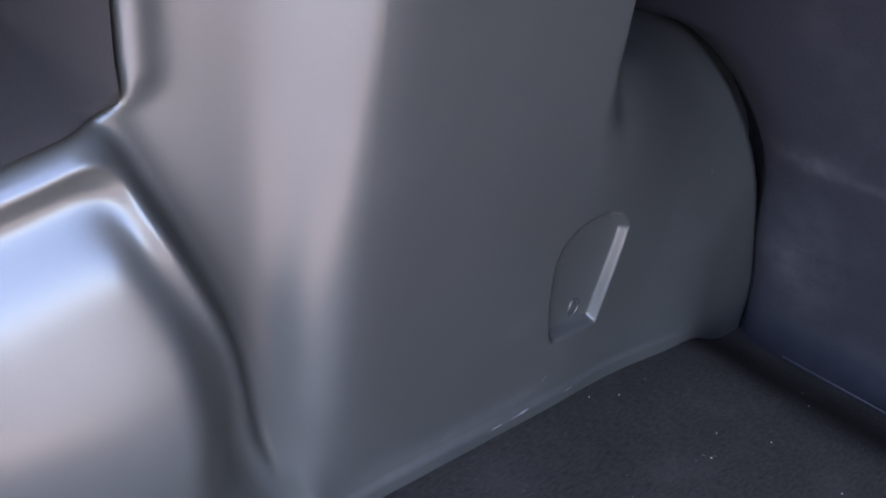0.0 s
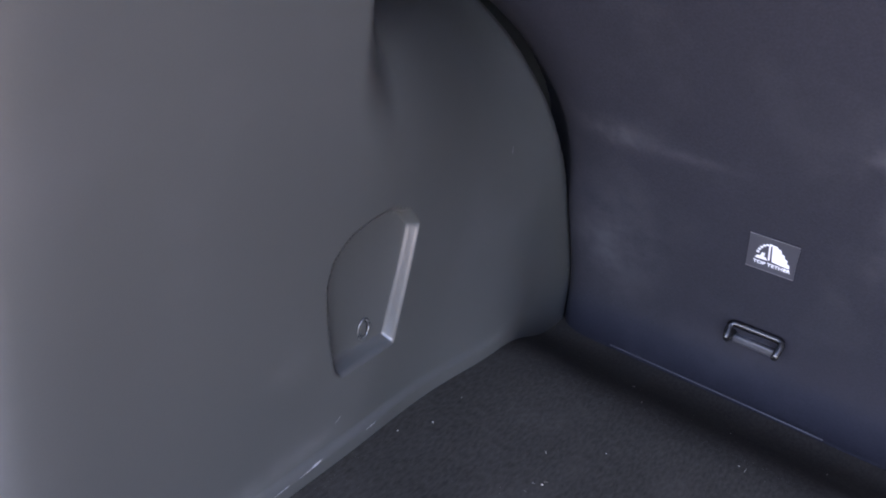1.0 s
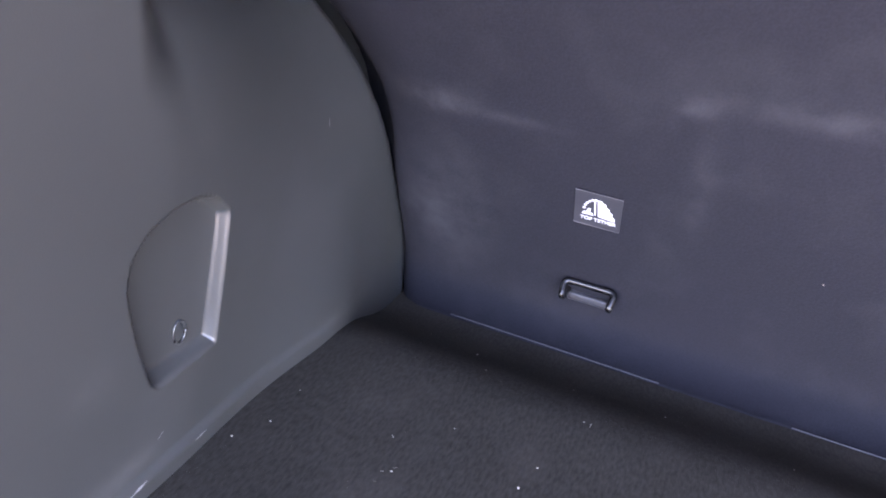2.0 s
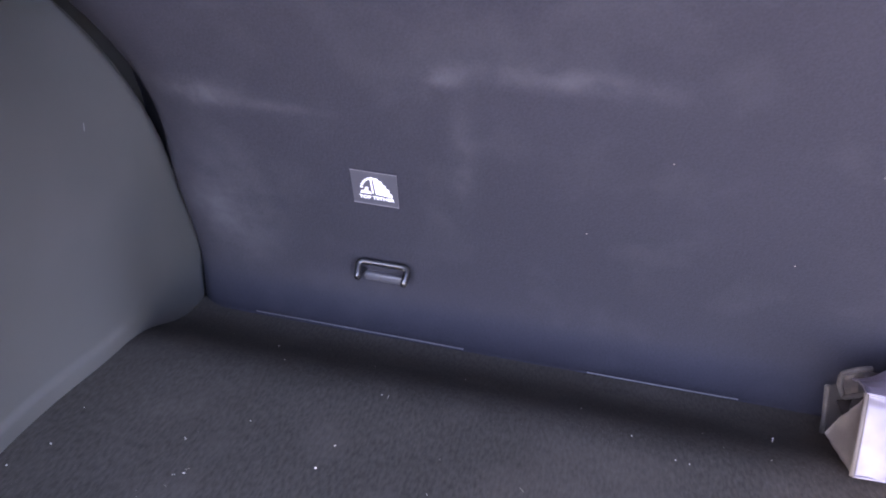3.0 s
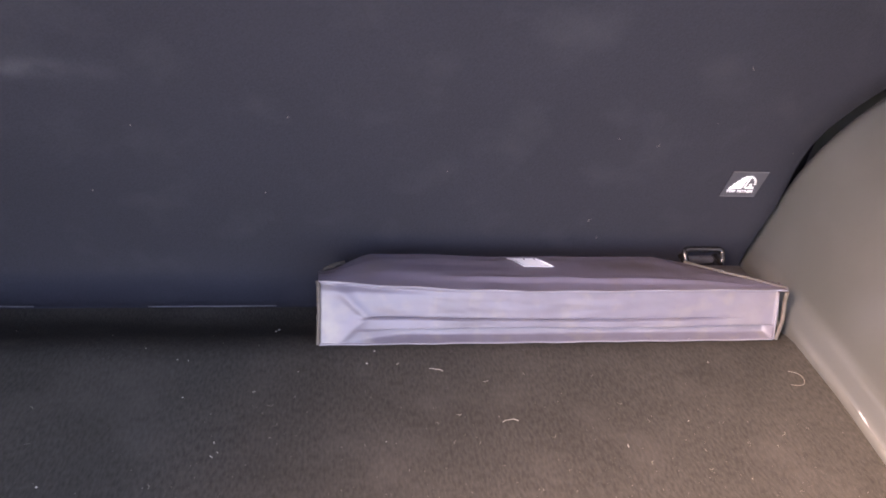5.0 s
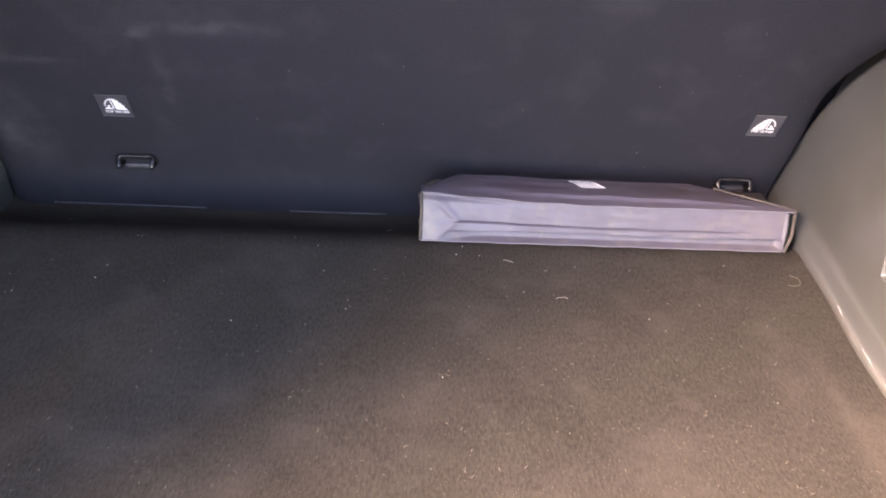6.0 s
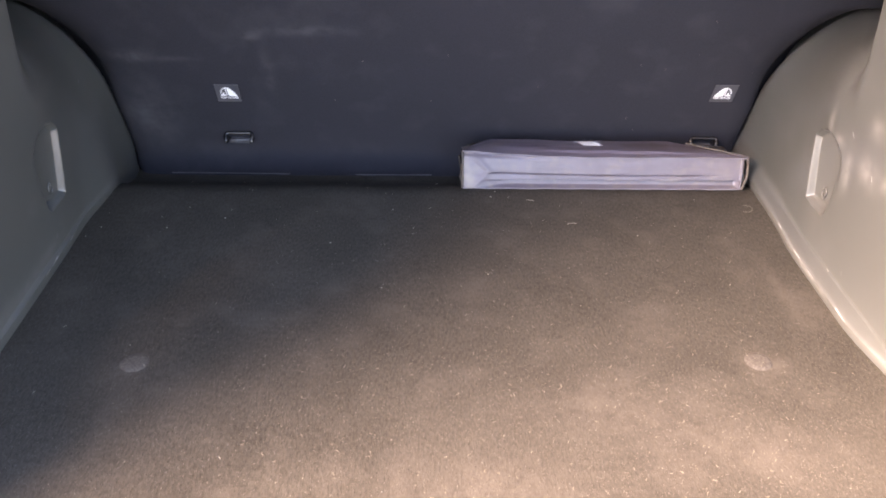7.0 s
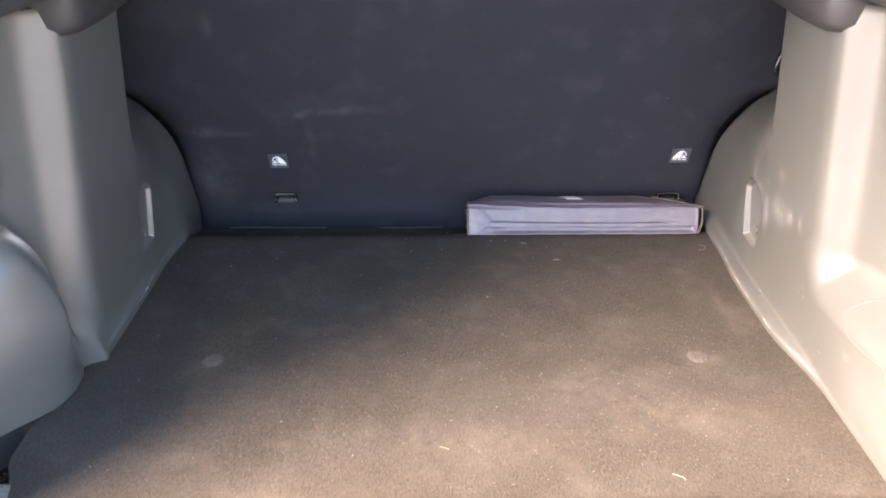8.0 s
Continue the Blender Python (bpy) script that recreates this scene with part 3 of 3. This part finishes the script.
    for nm, x, sg, mt in (("right_gusset", 0.446, 1, GUSSET),):
        G = np.zeros((14, 12, 3))
        for i, a in enumerate(np.linspace(0, 1, 14)):
            for j, b in enumerate(np.linspace(0, 1, 12)):
                yf = -0.0835 + 0.024 * a
                G[i, j] = (x - sg * (0.004 + 0.018 * math.sin(math.pi * a)) * b, yf + 0.055 * b, (0.002 + 0.052 * a) * (1 - (0.25 if sg < 0 else 0.5) * b))
        sheet(nm, G - o, mt, who, "beige folded end gusset", thick=(-sg * 0.0012, 0, 0))
    # open left end: beige gusset, dark rear panel and the lid's hanging wing
    def patch(nm, a, b, c, d, bulge, mt, label):
        a, b, c, d = (np.array(v) for v in (a, b, c, d))
        G = np.zeros((14, 12, 3))
        for i, u in enumerate(np.linspace(0, 1, 14)):
            for j, v in enumerate(np.linspace(0, 1, 12)):
                G[i, j] = (a * (1 - u) + b * u) * (1 - v) + (d * (1 - u) + c * u) * v
                G[i, j, 0] += bulge * math.sin(math.pi * u) * math.sin(math.pi * v) + 0.0012 * noise.noise(Vector(G[i, j]) * 90)
        return sheet(nm, G - o, mt, who, label, thick=(0.0012, 0.0008, 0))

    patch("left_gusset", (-0.0255, -0.0855, 0.002), (-0.0255, -0.062, 0.056), (-0.027, -0.028, 0.004), (-0.0285, -0.024, -0.010), 0.003, GUSSET, "beige folded end gusset")
    patch("rear_panel", (-0.021, 0.0017, -0.027), (-0.0272, 0.0058, 0.0154), (0.0068, 0.0202, 0.0288), (0.0068, 0.0182, -0.0249), 0.004, LINING_AND_SHADE, "dark brown lining of the rear panel")
    patch("lid_wing", (-0.0105, -0.0252, 0.0353), (-0.0156, -0.0026, 0.0137), (-0.0208, 0.0046, 0.0302), (-0.0012, 0.0067, 0.0363), -0.003, FRAYED, "hanging brown end wing of the lid")
    for nm, pts in (("rear_panel_piping", [(-0.021, 0.0006, -0.027), (-0.0241, 0.0022, -0.0043), (-0.0278, 0.0048, 0.0164)]),
                    ("wing_piping", [(0.0008, 0.0067, 0.0379), (-0.0095, 0.0056, 0.0358), (-0.0213, 0.0036, 0.0307), (-0.0208, 0.0015, 0.0219), (-0.0161, -0.0036, 0.0132), (-0.0105, -0.0262, 0.0348)])):
        bm = bmesh.new()
        tube(bm, [tuple(v) for v in arc_path([tuple(np.array(p) - o) for p in pts], 0.003, 5)], 0.0023, 8)
        part(nm, bm, FRAYED, who, "frayed brown piping")
    # white sewn label on the lid
    j0, j1 = 24, 36
    i0 = int((0.172 + 0.026) / 0.474 * (n - 1))
    i1 = i0 + 8
    T = P[i0:i1 + 1, j0:j1].copy()
    T[:, :, 0] += np.linspace(0.014, 0.0, j1 - j0)[None, :]
    T[:, :, 2] += 0.0012
    lab = sheet("sewn_label", T - o, WHITE, who, "white cloth label with grey print", thick=(0, 0, -0.0006), flip=True)
    for q in range(2):
        bm = bmesh.new()
        x0 = 0.184 + 0.011 * q
        box(bm, x0 - o[0], x0 + 0.0016 - o[0], -0.012 - o[1], -0.006 - o[1], 0.0527, 0.0531)
        part("print_mark", bm, STRIP, lab)
    return who


folded_box()


def text_mesh(words, size):
    cu = bpy.data.curves.new("lettering", "FONT")
    cu.body, cu.size, cu.align_x, cu.extrude = words, size, "CENTER", 0.0001
    cu.offset = 0.00012
    ob = new("lettering", cu)
    bpy.context.view_layer.update()
    mesh = bpy.data.meshes.new_from_object(ob.evaluated_get(bpy.context.evaluated_depsgraph_get()))
    bpy.data.objects.remove(ob)
    return mesh


def flat(bm, pts, y=0.0, d=0.0004):
    """A flat plate in the x-z plane."""
    a = [bm.verts.new((x, y, z)) for x, z in pts]
    b = [bm.verts.new((x, y + d, z)) for x, z in pts]
    bm.faces.new(a)
    bm.faces.new(b[::-1])
    for k in range(len(a)):
        bm.faces.new((a[k], b[k], b[(k + 1) % len(a)], a[(k + 1) % len(a)]))


LEAN = math.degrees(math.atan(SEAT_K))


def tether_label(xm, zm, mirror):
    who = thing("tether_label", "dark grey sticker with white child seat symbol and lettering", "label",
                (xm, SEAT_Y - SEAT_K * zm - 0.0012, zm), "", "tether labels")
    who.rotation_euler = (radians(LEAN), 0, 0)
    sg = -1 if mirror else 1
    bm = bmesh.new()
    flat(bm, [(-0.0195, -0.0195), (0.0195, -0.0195), (0.0195, 0.0195), (-0.0195, 0.0195)], 0, 0.0006)
    part("backing", bm, PATCH, who, smooth=False)
    for z0, z1 in ((0.0189, 0.0195), (-0.0195, -0.0189)):
        bm = bmesh.new()
        flat(bm, [(-0.0195, z0), (0.0195, z0), (0.0195, z1), (-0.0195, z1)], -0.0004, 0.0003)
        part("worn_edge", bm, STRIP, who, "pale worn sticker edge", smooth=False)
    # child seat: a solid shape with a stepped slope, cut by one slit
    for nm, pts in (("seat_symbol", ((0.0006, -0.0062), (0.0148, -0.0078), (0.0144, -0.004), (0.0122, -0.0028), (0.0124, 0.0008), (0.0098, 0.002), (0.0096, 0.0052),
                                     (0.0070, 0.0062), (0.0064, 0.0098), (0.0040, 0.0104), (0.0030, 0.0126), (-0.0008, 0.0126))),
                    ("rest_symbol", ((-0.0026, -0.0055), (-0.0012, -0.0055), (-0.0022, 0.0118), (-0.0034, 0.0112)))):
        bm = bmesh.new()
        flat(bm, [(sg * x, z) for x, z in pts], -0.0004, 0.0003)
        part(nm, bm, WHITE, who, smooth=False)
    bm = bmesh.new()
    pts = [(-0.013, -0.0065), (-0.003, -0.0065), (-0.0045, -0.0035), (-0.0115, -0.0035)]
    flat(bm, [(sg * x, z) for x, z in pts], -0.0004, 0.0003)
    flat(bm, [(sg * x, z) for x, z in ((-0.0092, -0.003), (-0.006, -0.003), (-0.0055, 0.001), (-0.008, 0.001))], -0.0004, 0.0003)
    part("anchor_symbol", bm, WHITE, who, smooth=False)
    bm = bmesh.new()
    for k in range(6):
        a = 1.75 + 0.24 * k
        x, z = 0.0115 * math.cos(a), -0.002 + 0.0145 * math.sin(a)
        flat(bm, [(sg * (x - 0.0011), z - 0.0009), (sg * (x + 0.0011), z - 0.0009), (sg * (x + 0.0011), z + 0.0009), (sg * (x - 0.0011), z + 0.0009)], -0.0004, 0.0003)
    part("strap_symbol", bm, WHITE, who, smooth=False)
    t = mesh_part("lettering", text_mesh("TOP TETHER", 0.0052), WHITE, who)
    t.rotation_euler = (radians(90), 0, 0)
    t.location = (0.001 * sg, -0.0004, -0.0125)
    return who


tether_label(-0.415, 0.1275, False)
tether_label(0.413, 0.1365, True)


def anchor(xm, zm):
    who = thing("tether_anchor", "glossy black wire tether loop in the seat back", "anchor loop", (xm, SEAT_Y - SEAT_K * zm, zm), "", "tether anchors")
    bm = bmesh.new()
    w = 0.0235
    tube(bm, arc_path([(-w + 0.003, 0.012, -0.0125), (-w + 0.002, -0.016, -0.0125), (-w, -0.005, 0.001), (w, -0.005, 0.001), (w - 0.002, -0.016, -0.0125), (w - 0.003, 0.012, -0.0125)], 0.006), 0.0034)
    part("loop", bm, WIRE, who)
    bm = bmesh.new()
    box(bm, -0.0195, 0.0195, -0.001, 0.02, -0.021, -0.013, 0.002)
    part("slot_lip", bm, SLOT, who, "rubbed grey plate behind the loop")
    return who


anchor(-0.414, 0.037)
anchor(0.411, 0.033)


# clip in each side pocket
def pocket_clip(sign):
    u = 0.539 - 0.075 * 0.095 + (0.0127 if sign < 0 else 0.0165)
    who = thing("pocket_clip", "small round grey plastic clip in the side pocket", "clip", (XC + sign * u, -0.264, 0.095), "", "pocket clips")
    bm = bmesh.new()
    tube(bm, [(-sign * 0.0012, 0.0055 * math.cos(t), 0.008 * math.sin(t)) for t in [2 * math.pi * k / 20 for k in range(21)]], 0.0012, 6)
    part("rim", bm, TRIM, who)
    bm = bmesh.new()
    bmesh.ops.create_uvsphere(bm, u_segments=14, v_segments=8, radius=1)
    bmesh.ops.scale(bm, vec=(0.0014, 0.005, 0.0072), verts=bm.verts)
    part("cap", bm, TRIM, who)


pocket_clip(-1)
pocket_clip(1)

# black belt guide between the seat and the side panel
who = thing("belt_guide", "small glossy black plastic hook beside the seat back", "hook", (0.533, -0.10, 0.342))
bm = bmesh.new()
box(bm, 0.016, 0.15, -0.016, 0.016, -0.012, 0.055, 0.006)
part("body", bm, DARK_TRIM, who)
bm = bmesh.new()
tube(bm, arc_path([(0.024, 0.0, 0.045), (0.0, -0.010, 0.034), (-0.007, -0.012, 0.004), (-0.003, -0.010, -0.006), (0.026, -0.002, -0.006)], 0.006), 0.0048, 10)
part("hook", bm, WIRE, who)

# lid seam on the lower right side panel
who = thing("lid_seam", "thin pale seam round a lid in the side panel", "seam", (0.475, -0.65, 0.07), "structure")
bm = bmesh.new()
loop = arc_path([(0, -0.70, 0.172), (0, -0.612, 0.160), (0, -0.602, 0.134), (0, -0.64, 0.111), (0, -0.72, 0.112), (0, -0.80, 0.118), (0, -0.80, 0.185), (0, -0.70, 0.172)], 0.012, 8)
pts = []
for p0, p1 in zip(loop, loop[1:]):
    for k in range(6):
        p = p0.lerp(p1, k / 6)
        u = float(side_u(np.array([[p.y]]), np.array([[p.z]]), False)[0, 0])
        pts.append((XC + u - 0.475 - 0.0002, p.y + 0.65, p.z - 0.07))
tube(bm, pts, 0.00028, 5)
part("groove", bm, STRIP, who)


# loose crumbs, lint and straw
def scatter(name, label, count, seed, place, sizes, long_share, material):
    rng = random.Random(seed)
    V, Fc = [], []
    for _ in range(count):
        p, nrm = place(rng)
        nrm = Vector(nrm).normalized()
        a = nrm.orthogonal().normalized()
        b = nrm.cross(a)
        t = rng.uniform(0, 6.283)
        d, e = math.cos(t) * a + math.sin(t) * b, -math.sin(t) * a + math.cos(t) * b
        k = len(V)
        if rng.random() < long_share:
            L, w, bend = rng.uniform(0.0015, 0.005), rng.uniform(0.00012, 0.00026), rng.uniform(-0.35, 0.35)
            for i in range(5):
                s = i / 4 - 0.5
                c = Vector(p) + d * (L * s) + e * (L * bend * (1 - 4 * s * s)) + nrm * (0.0012 + 0.0015 * rng.random())
                V += [c - e * w, c + e * w]
            Fc += [(k + 2 * i, k + 2 * i + 2, k + 2 * i + 3, k + 2 * i + 1) for i in range(4)]
        else:
            r = rng.uniform(*sizes)
            base = Vector(p) + nrm * 0.001
            V += [base + d * r * rng.uniform(0.6, 1.5), base + e * r, base - d * r, base - e * r * rng.uniform(0.5, 1), base + nrm * r]
            Fc += [(k, k + 1, k + 4), (k + 1, k + 2, k + 4), (k + 2, k + 3, k + 4), (k + 3, k, k + 4)]
    mesh = bpy.data.meshes.new(name)
    mesh.from_pydata([tuple(v) for v in V], [], Fc)
    mesh.update()
    return tagged(mesh_part(name, mesh, material), label, "debris", kind="stuff")


def on_floor(rng):
    x, y = rng.uniform(XC - 0.53, XC + 0.51), rng.uniform(-0.79, 0.0)
    return (x, y, floor_z(x, y) + 0.0025), (rng.uniform(-0.3, 0.3), rng.uniform(-0.3, 0.3), 1)


def on_floor_rear(rng):
    x, y = rng.triangular(XC - 0.5, XC + 0.53, XC + 0.35), rng.triangular(-0.80, -0.12, -0.70)
    return (x, y, floor_z(x, y) + 0.0025), (rng.uniform(-0.3, 0.3), rng.uniform(-0.3, 0.3), 1)


def each(spots, on_seat_back=False):
    """Hands out the given places one after another."""
    left = iter(spots)

    def place(rng):
        x, v = next(left)
        if on_seat_back:
            return (x, SEAT_Y - SEAT_K * v - 0.0008, v), (0, -1, -SEAT_K)
        return (x, v, floor_z(x, v) + 0.0022), (rng.uniform(-0.3, 0.3), rng.uniform(-0.3, 0.3), 1)
    return place


CRUMBS = [(-0.575, -0.217), (-0.576, -0.177), (-0.486, -0.031), (-0.491, -0.188), (-0.457, -0.156), (-0.368, -0.101), (-0.588, -0.243), (-0.482, -0.221),
          (-0.39, -0.164), (-0.396, -0.188), (-0.317, -0.192), (-0.183, -0.088), (-0.152, -0.107), (-0.142, -0.109), (-0.139, -0.161), (-0.08, -0.155),
          (-0.066, -0.028), (-0.069, -0.037), (-0.081, -0.085), (0.027, -0.099), (0.019, -0.118), (0.047, -0.12), (-0.477, -0.217), (-0.374, -0.098),
          (-0.102, -0.229), (-0.148, -0.372), (-0.227, -0.258), (0.095, -0.192), (0.233, -0.236), (-0.001, -0.338), (0.352, -0.124), (0.118, -0.408), (0.333, -0.362)]
LINT_SPOTS = [(-0.188, 0.196), (-0.052, 0.21), (-0.078, 0.115), (-0.08, -0.006), (0.098, 0.148), (-0.239, 0.115), (0.257, 0.195), (0.298, 0.188),
              (0.262, 0.08), (0.278, 0.053), (0.347, 0.216), (0.443, 0.181), (0.352, 0.278)]
scatter("floor_crumbs", "pale crumbs and lint specks on the carpet", len(CRUMBS), 5, each(CRUMBS), (0.0006, 0.0012), 0.25, LINT)
scatter("fine_crumbs", "fine pale grit on the carpet", 50, 6, on_floor, (0.0003, 0.0006), 0.3, LINT)
scatter("sand_grains", "tiny tan sand grains trodden into the carpet", 2600, 9, on_floor_rear, (0.0002, 0.0005), 0.16, GRIT)
scatter("straw_bits", "fine straw and sand grains on the carpet", 420, 8, on_floor_rear, (0.0002, 0.0004), 0.09, STRAW)
scatter("seat_lint", "pale lint specks on the seat back", len(LINT_SPOTS), 11, each(LINT_SPOTS, True), (0.0003, 0.0008), 0.5, STRAW)


# single bent hairs and straws on the carpet
def hair(name, label, x, y, length, turn, bend, r, material):
    who = thing(name, label, "debris", (x, y, floor_z(x, y) + 0.002), "", "loose straws")
    bm = bmesh.new()
    pts = []
    for k in range(13):
        a = bend * (k / 12 - 0.5)
        u, v = length / bend * math.sin(a), length / bend * (1 - math.cos(a))
        pts.append((u * math.cos(turn) - v * math.sin(turn), u * math.sin(turn) + v * math.cos(turn), 0.0006 + 0.0003 * math.sin(0.9 * k)))
    tube(bm, pts, r, 6)
    part("strand", bm, material, who)


hair("hair", "pale bent hair lying on the carpet", 0.139, -0.198, 0.015, 0.1, -1.3, 0.00022, LINT)
hair("hair", "pale curled hair on the carpet beside the side panel", 0.437, -0.155, 0.040, 1.2, 3.6, 0.00022, STRAW)
hair("straw", "short pale straw on the carpet", 0.083, -0.127, 0.013, -0.3, -0.7, 0.00024, LINT)
hair("straw", "short pale straw on the carpet", -0.078, -0.725, 0.014, -0.4, -0.6, 0.0003, STRAW)
hair("straw", "bent pale straw on the carpet", 0.218, -0.781, 0.018, -0.6, -0.9, 0.00042, STRAW)


# whitened nicks in the side panels
def nicks(name, left, spots):
    rng = random.Random(21)
    V, Fc = [], []
    sign = -1 if left else 1
    for y, z, length, tilt in spots:
        k, n = len(V), 7
        for i in range(n):
            t = i / (n - 1) - 0.5
            half = min(length, 0.007) * (0.04 + 0.10 * rng.random()) * (1 - 3.4 * t * t)
            for e in (-half, half):
                yy = y + length * t * math.cos(tilt) - e * math.sin(tilt)
                zz = z + length * t * math.sin(tilt) + e * math.cos(tilt)
                u = float(side_u(np.array([[yy]]), np.array([[zz]]), left)[0, 0])
                V.append((XC + sign * (u - 0.0004), yy, zz))
        Fc += [(k + 2 * i, k + 2 * i + 2, k + 2 * i + 3, k + 2 * i + 1) for i in range(n - 1)]
    mesh = bpy.data.meshes.new(name)
    mesh.from_pydata(V, [], Fc)
    mesh.update()
    return tagged(mesh_part(name, mesh, SCRATCH), "small whitened nicks in the grey side panel", "scratches", kind="stuff")


nicks("panel_scratches", False, [(-0.50, 0.112, 0.006, 1.4), (-0.507, 0.101, 0.007, 1.5), (-0.49, 0.10, 0.004, 1.2), (-0.35, 0.02, 0.008, 0.2), (-0.33, 0.216, 0.010, 0.8),
                                 (-0.395, 0.185, 0.012, 1.0), (-0.43, 0.20, 0.006, 0.5), (-0.64, 0.08, 0.003, 0.7), (-0.30, 0.012, 0.03, 0.05), (-0.345, 0.011, 0.022, 0.05),
                                 (-0.383, 0.038, 0.005, 1.0), (-0.58, 0.05, 0.005, 0.4), (-0.22, 0.012, 0.02, 0.05), (-0.44, 0.012, 0.03, 0.05), (-0.56, 0.012, 0.04, 0.03)])
nicks("panel_scratches", True, [(-0.071, 0.176, 0.007, 1.2), (-0.295, 0.038, 0.007, 0.6), (-0.322, 0.013, 0.022, 0.1), (-0.35, 0.012, 0.016, 0.05), (-0.26, 0.012, 0.012, 0.05)])
